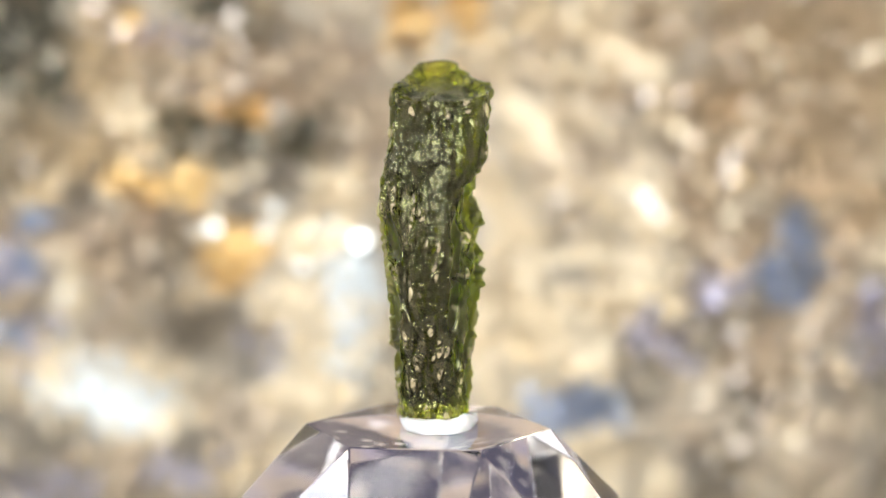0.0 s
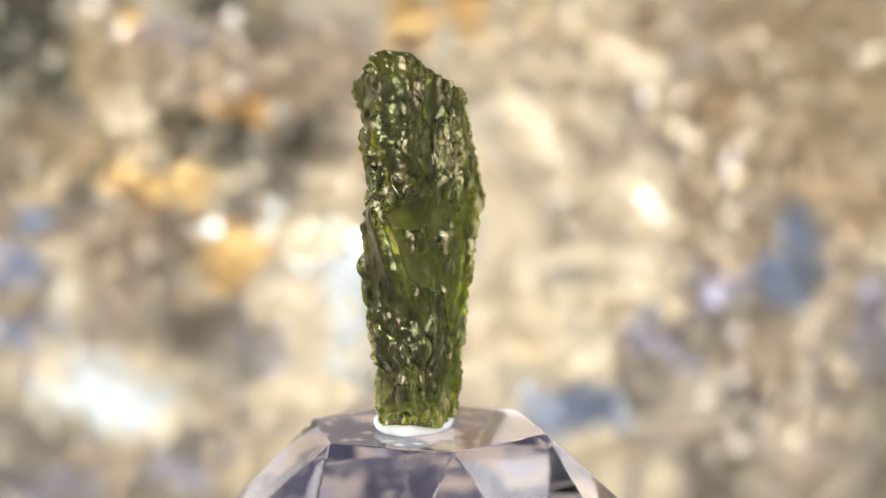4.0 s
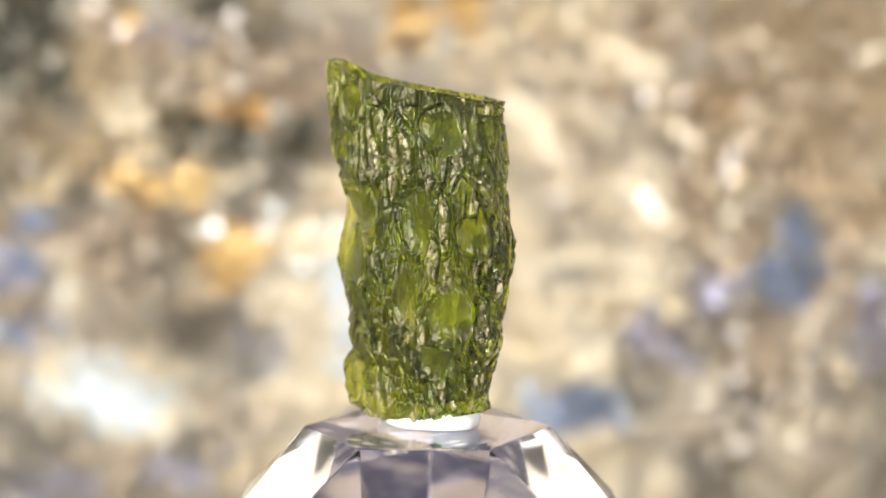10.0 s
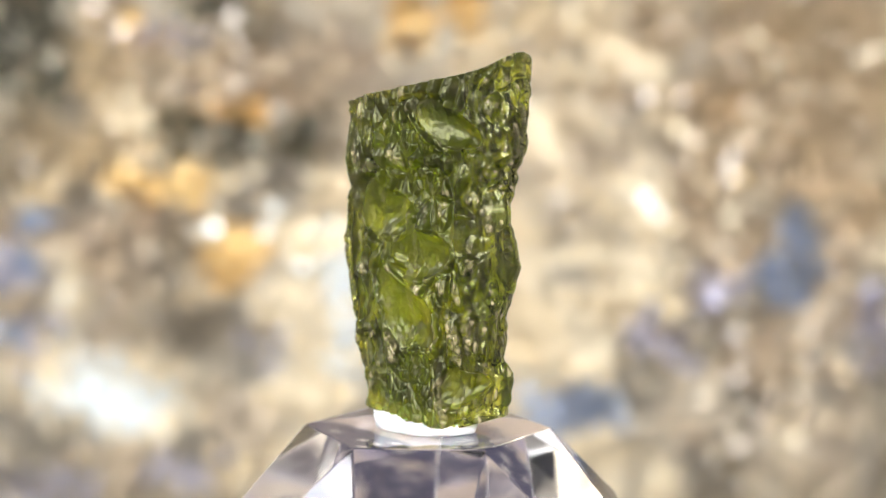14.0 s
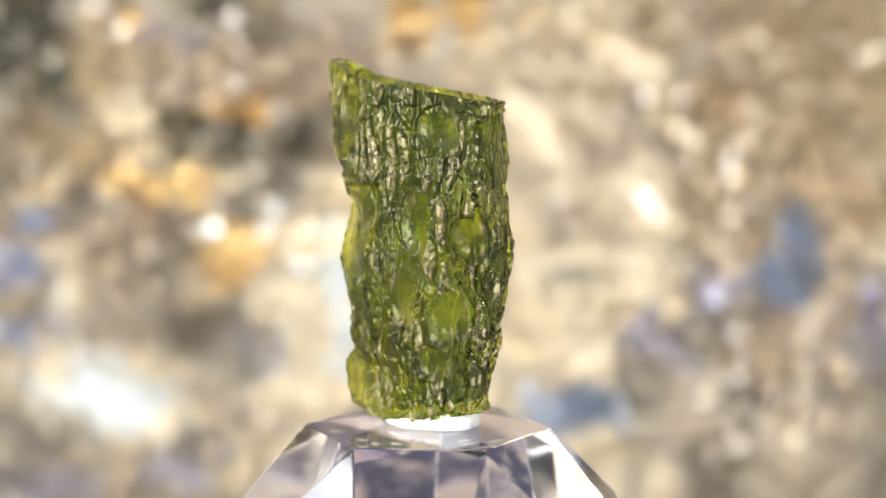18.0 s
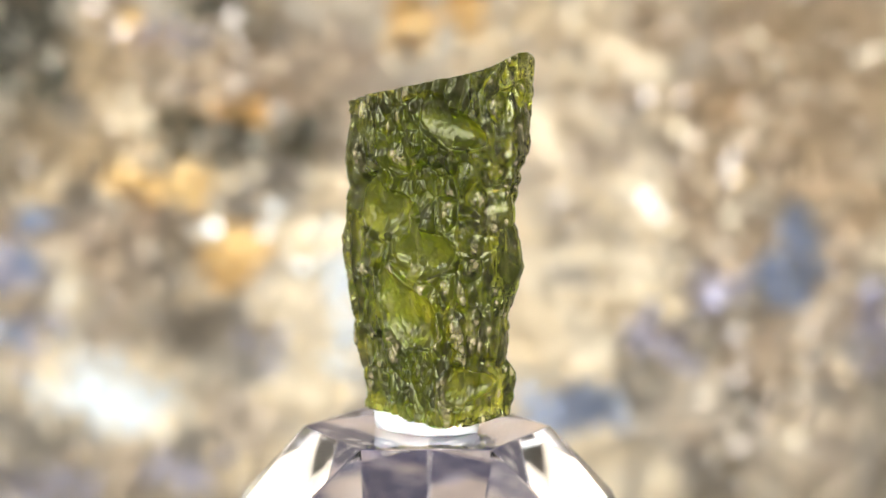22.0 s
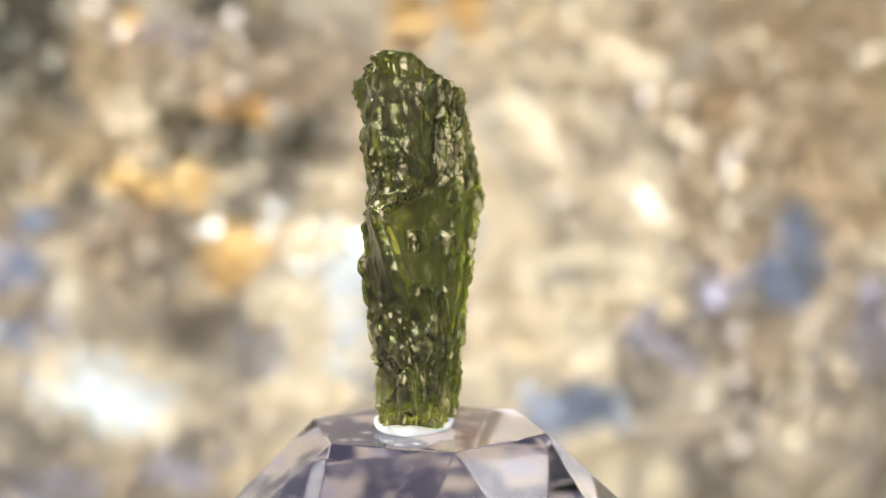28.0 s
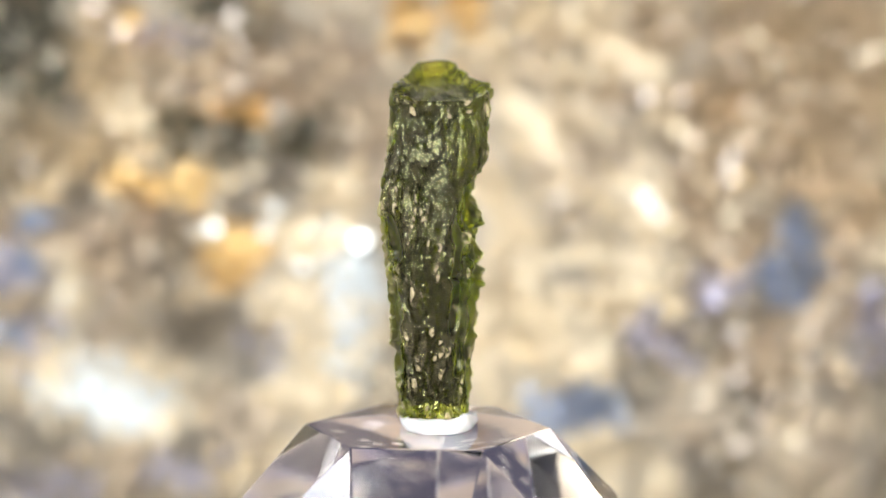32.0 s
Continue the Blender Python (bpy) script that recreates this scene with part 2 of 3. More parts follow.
    patch(40, 30, 11.9, 6.7, 0, PALE, 0.9)
    patch(53, 28, 17.8, 5.9, 0, PALE, 0.76)
    patch(51, 22, 9.6, 8.1, 0, PALE, 0.87)
    patch(61, 14, 7.4, 7.4, 0, PALE, 0.6)
    patch(34, 16, 26.7, 20.7, 0, PALE, 0.8)
    patch(37, 4, 16.3, 10.4, 0, PALE, 1.25)
    patch(16, 18, 14.8, 23.7, 0, PALE, 0.89)
    patch(17, -2, 22.2, 17.8, 0, PALE, 1.21)
    patch(34, 24, 10.4, 4.4, 0, GREY, 0.33)
    patch(75, 30, 10.4, 8.9, 0, PINK, 0.193)
    patch(93, 24, 16.3, 13.3, 0, BLUE, 0.134)
    patch(102, 16, 9.6, 11.9, 0, PINK, 0.311)
    patch(81, 15, 7.4, 5.9, 0, GREY, 0.118)
    patch(80, 15, 13.3, 10.4, 0, GREY, 0.118)
    patch(69, 9, 17.8, 11.9, 0, GREY, 0.13)
    patch(69, 9, 8.9, 7.4, 0, GREY, 0.11)
    patch(85, 4, 22.2, 14.8, 0, PINK, 0.176)
    patch(37, -11, 20.7, 10.4, 0, BLUE, 0.23)
    patch(68, -11, 15.6, 18.5, 0, PINK, 0.52)
    patch(55, -5, 11.9, 14.8, 0, GREY, 0.22)
    patch(99, -21, 28.2, 19.3, 0, PINK, 0.412)
    patch(94, -18, 8.9, 8.9, 0, PALE, 0.563)
    patch(109, -0, 22.2, 22.2, 0, GREY, 0.168)
    patch(117, -25, 7.4, 20.7, 0, GREY, 0.151)
    patch(59, -31, 9.6, 11.9, 0, PALE, 1.01)
    patch(41, -26, 16.3, 16.3, 0, PALE, 0.99)
    patch(73, -28, 16.3, 16.3, 0, GREY, 0.14)
    patch(82, -12, 8.9, 17.8, 0, GREY, 0.151)
    patch(-109, 28, 7.4, 5.9, 0, BLUE, 0.36)
    patch(-114, 13, 7.4, 11.9, 0, PINK, 0.27)
    patch(-114, 4, 7.4, 13.3, 0, PINK, 0.27)
    patch(-96, 21, 6.7, 11.9, 0, PALE, 0.89)
    patch(-87, 25, 17.8, 11.9, 0, PINK, 0.24)
    patch(-85, 9, 16.3, 8.9, 0, PINK, 0.31)
    patch(-69, 27, 6.7, 13.3, 0, GREY, 0.12)
    patch(-60, 10, 28.2, 13.3, 0, GREY, 0.13)
    patch(-49, 4, 14.8, 16.3, 0, GREY, 0.27)
    patch(-105, 4, 10.4, 11.9, 0, PALE, 0.56)
    patch(-94, -5, 17.0, 12.6, -22, SILVER, 2)
    patch(-86, -9, 17.0, 12.6, -22, SILVER, 2)
    patch(-80, -12, 17.0, 12.6, -22, SILVER, 2)
    patch(-100, -2, 10.4, 8.9, 0, PALE, 1.3)
    patch(-73, -15, 10.4, 8.9, 0, PALE, 1.2)
    patch(-88, -7, 50.4, 29.6, -22, PALE, 1)
    patch(-35, -6, 19.3, 14.8, 0, PALE, 1.25)
    patch(-41, 13, 16.3, 19.3, 0, PALE, 1)
    patch(-52, -15, 19.3, 16.3, 0, PINK, 0.42)
    patch(-26, 12, 19.3, 29.6, 0, PALE, 1.09)
    patch(-23, 20, 13.3, 16.3, 0, SILVER, 1.3)
    patch(-63, 22, 10.4, 8.9, 0, PALE, 0.4)
    patch(-56, 26, 10.4, 8.9, 0, GOLD, 0.58)
    patch(-79, -26, 44.5, 14.8, 0, PINK, 0.31)
    patch(-108, -23, 22.2, 22.2, 0, GREY, 0.22)
    patch(-53, -28, 13.3, 8.9, 0, PALE, 0.57)
    patch(-38, -23, 13.3, 10.4, 0, PALE, 0.57)
    patch(-65, -22, 8.9, 8.9, 0, GREY, 0.27)
    patch(-111, 87, 11.9, 13.3, 0, DARK, 0.026)
    patch(-105, 77, 10.4, 13.3, 10, DARK, 0.035)
    patch(-55, 61, 16.3, 8.9, 0, DARK, 0.06)
    patch(-67, 63, 13.3, 8.9, 0, DARK, 0.05)
    patch(-111, 60, 8.9, 14.8, 0, GREY, 0.08)
    patch(-101, 92, 8.9, 8.9, 0, DARK, 0.044)
    patch(-106, 38, 7.4, 5.9, 0, BLUE, 0.36)
    patch(-102, 34, 8.9, 7.4, 0, PINK, 0.3)
    patch(-111, 16, 7.4, 8.9, 0, PINK, 0.27)
    patch(-112, 52, 7.4, 10.4, 0, GREY, 0.07)
    patch(-110, 74, 10.4, 11.9, 0, DARK, 0.04)
    patch(-65, 74, 17.8, 8.9, 0, PINK, 0.2)
    patch(-110, 90, 8.9, 10.4, 0, DARK, 0.044)
    patch(-108, 67, 8.9, 10.4, 0, GREY, 0.09)
    patch(-113, 9, 5.9, 5.9, 0, BLUE, 0.24)
    patch(-112, 27, 14, 12, 0, LILAC, 0.4)
    patch(-110, 8, 16, 14, 0, LILAC, 0.42)
    patch(-104, -31, 26, 12, 0, LILAC, 0.32)
    patch(-70, 85, 22, 7, -6, LILAC, 0.176)
    patch(-66, -27, 22, 9, 0, LILAC, 0.33)
    patch(-46, 6, 12, 10, 0, LILAC, 0.3)
    patch(62, 8, 20, 12, 0, LILAC, 0.17)
    patch(74, 20, 12, 10, 0, LILAC, 0.16)
    patch(114, 8, 12, 20, 0, LILAC, 0.168)
    patch(92, 26, 14, 18, 0, BLUE, 0.202)
    patch(34, -12, 14, 10, 0, BLUE, 0.26)
    patch(69, -12, 14, 16, 0, PINK, 0.48)
    patch(97, -20, 24, 18, 0, PINK, 0.42)
    patch(104, -2, 10, 10, 0, PINK, 0.353)
    patch(104, 15, 9, 12, 0, PINK, 0.353)
    patch(104, 31, 9, 8, 0, PINK, 0.336)
    patch(-23, 24, 10, 18, 0, SILVER, 1.3)
    patch(-24, 6, 12, 20, 0, SILVER, 1.1)
    patch(-38, -6, 16, 14, 0, PALE, 1.4)
    patch(-88, -7, 44, 18, -22, SILVER, 2.4)
    patch(28, 60, 7, 18, 32, PALE, 1)
    patch(50, 79, 20, 7, -18, PALE, 0.792)
    patch(55, 43, 9, 12, 30, PALE, 1.2)
    patch(30, 12, 30, 6, 0, PALE, 0.8)
    patch(42, 27, 26, 5, 0, PALE, 0.7)
    patch(20, 32, 12, 10, 0, PALE, 0.6)


def facing(place, lean, way):
    """The turn of a crease that throws the lamp's light at the lens, leaned off that by so many radians."""
    half = ((Vector(EYE) - place).normalized() + (LAMP - place).normalized()).normalized()
    side = half.cross(Vector((math.cos(way), 0.2, math.sin(way)))).normalized()
    return Matrix.Rotation(lean, 3, side) @ half.to_track_quat("Z", "Y").to_matrix()


def gleam_table():
    """How bright a crease is, for a lamp of unit glow, at each lean from 0 to 60 degrees: the lobe of rough metal summed over the lamp's disc."""
    gap = (LAMP - Vector((0, BACK, 0.05))).length
    reach = math.atan(LAMP_SIZE / 2 / gap)
    leans, sums = np.radians(np.arange(0, 60.1, 0.5)), 0
    for ring in (0.2, 0.45, 0.65, 0.8, 0.95):
        for k in range(12):
            a = k * math.pi / 6
            off = np.hypot(leans + reach / 2 * ring * math.cos(a), reach / 2 * ring * math.sin(a))
            c2 = np.cos(off) ** 2
            sums = sums + ring * ALPHA ** 2 / (math.pi * (c2 * (ALPHA ** 2 - 1) + 1) ** 2)
    sums = sums / (12 * (0.2 + 0.45 + 0.65 + 0.8 + 0.95))
    return leans, np.minimum(sums * math.pi * reach ** 2 / 4, 1.0)


LEANS, GLEAMS = gleam_table()


def lean_for(level):
    """The lean at which a white crease has this brightness."""
    return float(np.interp(-level / LAMP_GLOW, -GLEAMS, LEANS))


def foil_backdrop():
    """A sheet of crumpled foil: small flat creases, each with its own lean and colour."""
    rng = random.Random(5)
    step = 2.3
    co, faces, slots = [], [], []
    P = np.array([p for p in PATCHES])
    for iz in range(-52, 82):
        for ix in range(-80, 81):
            x = (ix + (iz % 2) * 0.5) * step + rng.uniform(-0.6, 0.6)
            z = iz * step + rng.uniform(-0.6, 0.6)
            dx, dz = x - P[:, 0], z - P[:, 1]
            c, s = np.cos(P[:, 4]), np.sin(P[:, 4])
            d2 = ((dx * c + dz * s) / (P[:, 2] * 0.55)) ** 2 + ((dz * c - dx * s) / (P[:, 3] * 0.55)) ** 2
            w = np.exp(-1.5 * d2 ** 1.3) / (P[:, 2] * P[:, 3] / 100) ** 0.8
            w = np.append(w, 0.04)
            total = w.sum()
            level = math.exp((np.append(np.log(P[:, 6]), math.log(0.34)) * w).sum() / total)
            level = 0.95 * level if level < 0.6 else 0.57 + 0.56 * (level - 0.6)
            w = w ** 1.5
            pick = int(np.searchsorted(np.cumsum(w), rng.random() * w.sum()))
            slot = int(P[pick, 5]) if pick < len(P) else 0
            base = 0.90 * level
            spark = 2.0 if rng.random() < 0.09 else 0.82
            level = base * (math.exp(rng.gauss(0, 0.20)) * spark if base > 0.24 else math.exp(rng.gauss(0, 0.12)) * 0.84)
            level = min(level, max(1.0, 1.3 * base))
            place = Vector((x / 1000, BACK + rng.uniform(-0.003, 0.003), z / 1000))
            turn = facing(place, lean_for(max(level - AMBIENT, 0.001) / SHINE[slot]), rng.uniform(0, 6.283))
            spin = rng.uniform(0, 6.283)
            first = len(co)
            for k in range(5):
                a, r = spin + k * 1.2566, step * 0.00082 * rng.uniform(0.8, 1.15)
                co.append(place + turn @ Vector((r * math.cos(a), r * math.sin(a), 0)))
            faces.append(tuple(range(first, first + 5)))
            slots.append(slot)
    data = bpy.data.meshes.new("backdrop")
    data.from_pydata(co, [], faces)
    for m in FOILS:
        data.materials.append(m)
    data.polygons.foreach_set("material_index", slots)
    ob = tagged(new("backdrop", data), "crumpled gold, silver and rose foil, far out of focus", kind="structure")
    # the side wings run on out of view, added to brighten the crystal's facets
    run, gz = np.meshgrid(np.linspace(-0.86, 0.86, 380), np.linspace(-0.20, 0.24, 120))
    crease = np.abs(noise3(run * 30, gz * 30, run * 0, 3)) * 0.010 + np.abs(noise3(run * 75, gz * 75, run * 0, 4)) * 0.004 + 0.008
    bend = np.clip((np.abs(run) - 0.20) / 0.16, 0, math.pi / 2)
    gx = np.sign(run) * (np.minimum(np.abs(run), 0.20) + 0.16 * np.sin(bend)) + np.sign(run) * crease * np.sin(bend)
    gy = BACK + crease * np.cos(bend) - 0.16 * (1 - np.cos(bend)) - np.maximum(np.abs(run) - 0.20 - 0.16 * math.pi / 2, 0)
    sheet = grid_mesh("foil_sheet", np.stack([gx, gy, gz], -1), quads(120, 380), SHEET, False)
    sheet.parent = ob
    # hidden foil behind the table edge, added to reflect light into the crystal
    run, gy = np.meshgrid(np.linspace(-0.36, 0.36, 150), np.linspace(0.0, 1.0, 60))
    crease = np.abs(noise3(run * 40, gy * 7, run * 0, 6)) * 0.006 + np.abs(noise3(run * 95, gy * 15, run * 0, 7)) * 0.003
    cove = grid_mesh("cove_reflector", np.stack([run, 0.255 - 0.145 * gy, -0.048 - 0.010 * np.sin(gy * 3) + crease * np.sin(gy * 3.1)], -1), quads(60, 150), SHEET, False)
    cove.parent = ob
    return ob


AMBIENT = 0.07
foil_patches()
backdrop = foil_backdrop()


def glint(x, z, w, h, material, level):
    """A single bright crease on the sheet, in millimetres."""
    seed = int(abs(x * 7 + z * 13)) % 1000
    rng = random.Random(seed)
    n = 9
    bm = bmesh.new()
    rim = [bm.verts.new((math.cos(a) * w / 2000 * rng.uniform(0.85, 1.1), math.sin(a) * h / 2000 * rng.uniform(0.85, 1.1), 0.0))
           for a in (2 * math.pi * k / n for k in range(n))]
    mid = bm.verts.new((0, 0, 0.00001 * min(w, h)))
    for k in range(n):
        bm.faces.new((mid, rim[k], rim[(k + 1) % n]))
    ob = part("foil_crease", bm, material, backdrop)
    place = Vector((x / 1000, BACK - 0.005, z / 1000))
    ob.matrix_world = Matrix.Translation(place) @ facing(place, lean_for(0.8 * level), seed).to_4x4()
    return ob


def glints():
    glint(-58, 37, 2.3, 2.3, SILVER, 9)
    glint(-42, 42, 2.2, 2.2, SILVER, 5)
    glint(-45, 36, 2.2, 2.2, SILVER, 5)
    glint(-35, 27, 2.7, 2.7, SILVER, 4)
    glint(-20, 34, 3.3, 3.3, SILVER, 9)
    glint(-54, 49, 2.7, 2.7, GOLD, 2)
    glint(-47, 52, 2.8, 2.8, PALE, 2)
    glint(76, 40, 2.7, 2.7, PALE, 3)
    glint(-61, 60, 2.0, 2.0, GREY, 1)
    glint(-97, 21, 3.6, 3.3, PALE, 1.6)
    glint(-81, 52, 2.2, 2.2, GOLD, 4)
    glint(-76, 49, 2.1, 2.1, GOLD, 4)
    glint(-70, 47, 2.1, 2.1, GOLD, 4)
    glint(-65, 51, 2.2, 2.2, GOLD, 5)
    glint(-63, 45, 2.1, 2.1, GOLD, 4)
    glint(-67, 44, 1.8, 1.8, GOLD, 3)
    glint(-51, 33, 2.2, 2.2, GOLD, 4)
    glint(-48, 30, 2.1, 2.1, GOLD, 3)
    glint(-39, 30, 2.2, 2.2, PALE, 4)
    glint(-32, 37, 2.2, 2.2, PALE, 4)
    glint(-29, 31, 2.1, 2.1, PALE, 4)
    glint(-26, 35, 2.2, 2.2, PALE, 5)
    glint(79, 50, 2.2, 2.2, GOLD, 3)
    glint(74, 31, 2.2, 2.2, PINK, 3)
    glint(50, 22, 2.1, 2.1, PALE, 4)
    glint(55, 19, 2.1, 2.1, PALE, 3)
    glint(61, 15, 2.1, 2.1, PALE, 3)
    glint(52, 27, 2.1, 2.1, PALE, 3)
    glint(40, 30, 2.1, 2.1, PALE, 4)
    glint(28, 28, 2.1, 2.1, PALE, 3)
    glint(23, 22, 2.1, 2.1, PALE, 3)
    glint(34, 19, 2.1, 2.1, PALE, 3)
    glint(-79, 90, 2.2, 2.2, GOLD, 5)
    glint(-6, 90, 2.5, 2.5, GOLD, 4)
    glint(-79, 71, 2.2, 2.2, PALE, 4)
    glint(-75, 66, 2.2, 2.2, PALE, 4)
    glint(-83, 64, 2.2, 2.2, PALE, 4)
    glint(38, 1, 2.2, 2.2, PALE, 5)
    glint(43, 6, 2.1, 2.1, PALE, 4)
    glint(58, -29, 2.2, 2.2, PALE, 4)
    glint(49, -33, 2.2, 2.2, PALE, 3)
    glint(94, -18, 2.2, 2.2, PALE, 4)
    glint(69, -8, 2.4, 2.4, PINK, 3)
    glint(102, 16, 2.4, 2.4, PINK, 2)
    glint(54, 45, 2.5, 2.5, SILVER, 5)
    glint(57, 41, 2.2, 2.2, SILVER, 5)
    glint(62, 63, 2.2, 2.2, PALE, 4)
    glint(82, 86, 2.4, 2.4, PALE, 3)
    glint(-79, 52, 2.1, 2.1, GOLD, 4)
    glint(-64, 54, 1.9, 1.9, GOLD, 3)
    glint(-73, 45, 1.9, 1.9, GOLD, 3)
    glint(-84, 48, 1.8, 1.8, GOLD, 2.5)
    glint(-61, 59, 1.8, 1.8, PALE, 2)
    glint(-53, 49, 2.2, 2.2, PALE, 3)
    glint(-102, -1, 2.1, 2.1, PALE, 2.5)
    glint(-71, -17, 2.1, 2.1, PALE, 2)
    glint(-20, 62, 1.9, 1.9, PALE, 2)
    glint(35, 52, 2.1, 2.1, PALE, 2.5)
    glint(46, 49, 2.2, 2.2, PALE, 2.5)
    glint(69, 48, 1.9, 1.9, PALE, 2)
    glint(8, 92, 2.1, 2.1, GOLD, 2)
    glint(19, 87, 2.1, 2.1, PALE, 2)
    glint(33, 79, 2.1, 2.1, PALE, 2.2)
    glint(51, 79, 2.1, 2.1, PALE, 2.2)
    glint(-32, 36, 2.4, 2.4, SILVER, 3.0)
    glint(-27, 38, 2.2, 2.2, SILVER, 2.6)
    glint(-28, 22, 2.4, 2.4, SILVER, 2.6)
    glint(-32, 50, 2.0, 2.0, PALE, 2.4)
    glint(-23, 48, 2.0, 2.0, PALE, 2.2)
    glint(-97, 20, 2.6, 2.6, SILVER, 3.0)
    glint(58, -27, 2.2, 2.2, PALE, 3.0)
    glint(47, -29, 2.2, 2.2, PALE, 2.6)
    glint(77, 51, 2.2, 2.2, PALE, 2.4)
    glint(62, 62, 2.4, 2.4, PALE, 2.0)
    for x0, z0, x1, z1, count, tint, level in ((21, 69, 31, 55, 7, PALE, 2.2), (42, 84, 58, 78, 7, PALE, 2.2), (51, 48, 57, 39, 5, PALE, 3.0),
                                               (30, 38, 50, 37, 6, PALE, 1.0), (24, 30, 46, 29, 7, PALE, 1.0), (26, 21, 52, 21, 8, PALE, 1.2),
                                               (22, 13, 46, 11, 8, PALE, 1.2), (28, 3, 44, 4, 5, PALE, 1.8), (-96, 0, -72, -15, 9, SILVER, 2.4),
                                               (-100, -4, -84, -13, 5, SILVER, 2.0), (-23, 34, -25, 4, 7, SILVER, 2.3), (-36, 22, -30, 10, 4, PALE, 2.0),
                                               (-44, -4, -30, -10, 5, PALE, 2.0), (-84, 70, -72, 60, 5, PALE, 1.3), (36, 68, 44, 62, 4, PALE, 1.3),
                                               (74, 46, 78, 36, 4, PALE, 1.4), (56, -14, 70, -8, 4, PINK, 1.4), (86, -16, 100, -24, 5, PINK, 1.3)):
        for k in range(count):
            f = k / (count - 1)
            glint(x0 + (x1 - x0) * f + 0.9 * math.sin(k * 2.4 + x0), z0 + (z1 - z0) * f + 0.9 * math.cos(k * 1.9 + z0), 2.2, 2.2, tint, level)


glints()

# ---- the crystal, the putty and the stone ----
TOP = 692 * PX        # the crystal's flat top


def crystal_ball():
    r = 410 * PX
    bm = bmesh.new()
    for polar, spread, turn in ((32.4, 0, 0), (60, 16, 0), (80, 30, 0), (147.6, 0, 30)):
        s = r * math.sin(radians(polar))
        for k in range(6):
            for side in ((-1, 1) if 0 < spread < 30 else (1,)):
                a = radians(54 + turn + 60 * k + side * spread)
                bm.verts.new((s * math.cos(a), s * math.sin(a), r * math.cos(radians(polar))))
    bmesh.ops.convex_hull(bm, input=bm.verts[:])
    bmesh.ops.dissolve_limit(bm, angle_limit=0.02, verts=bm.verts[:], edges=bm.edges[:])
    bmesh.ops.bevel(bm, geom=bm.edges[:], offset=0.00010, segments=1, affect="EDGES")
    bmesh.ops.translate(bm, verts=bm.verts[:], vec=(0, 0, TOP - max(v.co.z for v in bm.verts)))
    return tagged(part("crystal_ball", bm, CRYSTAL), "clear cut-glass ball with flat facets under the stone", "crystal ball")


crystal = crystal_ball()


def curve_at(x, knots):
    xs, ys = zip(*knots)
    return np.interp(x, xs, ys)


STONE_TOP = ((-170, 252), (-125, 262), (-15, 284), (95, 309), (150, 324), (188, 344))
STONE_LOW = ((-170, -276), (-116, -281), (-20, -298), (45, -310), (100, -300), (190, -274))


def putty_pad():
    nu, nv = 72, 16
    co = np.zeros((nv, nu, 3))
    for v in range(nv):
        a = v / (nv - 1)
        k = (0.94 + 0.06 * math.sin(a * math.pi)) if a < 0.8 else math.cos((a - 0.8) / 0.2 * 1.5)
        z = 38 * min(a / 0.8, 1) + (5 * math.sin((a - 0.8) / 0.2 * 1.57) if a > 0.8 else 0)
        for u in range(nu):
            b = 2 * math.pi * u / nu
            wob = 1 + 0.03 * math.sin(2 * b + 1) + 0.025 * math.sin(5 * b) + 0.015 * math.sin(9 * b + z * 0.1)
            px, py = 20 + 68 * wob * k * math.cos(b), 7 + 101 * wob * k * math.sin(b)
            under = max(12.0, float(curve_at(py, STONE_LOW)) + 317 + 6 + 3 * math.sin(7 * b))
            co[v, u] = (px, py, 0.5 + z / 43 * under)
    co *= PX
    faces = quads(nv, nu, True) + [tuple(range(nu - 1, -1, -1)), tuple((nv - 1) * nu + u for u in range(nu))]
    return tagged(grid_mesh("putty_pad", co, faces, PUTTY), "pressed pad of white putty on the crystal's top", "putty")


putty = putty_pad()


def worley(x, y, z, seed):
    """Distance to the nearest of scattered points, one to a unit cell."""
    rng = np.random.RandomState(seed)
    perm, pts = rng.permutation(1024), rng.rand(1024, 3)
    xi, yi, zi = (np.floor(a).astype(int) for a in (x, y, z))
    best = np.full(x.shape, 9.0)
    for a in (-1, 0, 1):
        for b in (-1, 0, 1):
            for c in (-1, 0, 1):
                p = pts[perm[(perm[(perm[(xi + a) % 1024] + yi + b) % 1024] + zi + c) % 1024]]
                d = (xi + a + p[..., 0] - x) ** 2 + (yi + b + p[..., 1] - y) ** 2 + (zi + c + p[..., 2] - z) ** 2
                best = np.minimum(best, d)
    return np.sqrt(best)


STONE_RIGHT = ((-300, 152), (-270, 163), (-225, 167), (-190, 150), (-120, 152), (-85, 172), (-50, 187), (20, 184), (90, 178), (118, 176), (140, 195), (300, 199), (345, 190))
STONE_LEFT = ((-300, -100), (-262, -111), (-160, -131), (-59, -152), (41, -162), (141, -142), (240, -133), (300, -126))
STONE_FRONT = ((-300, 68), (-262, 72), (-160, 70), (-59, 87), (41, 82), (110, 70), (141, 72), (190, 97), (300, 104))
STONE_REAR = ((-300, 48), (-262, 56), (-160, 65), (-59, 80), (41, 80), (141, 74), (240, 70), (300, 64))
STONE_THIN_RIGHT = ((-300, 0.5), (-262, 0.6), (-200, 0.45), (-175, 0.1), (-110, 0.1), (-59, 0.15), (41, 0.25), (115, 0.35), (141, 0.2), (240, 0.52), (300, 0.5))
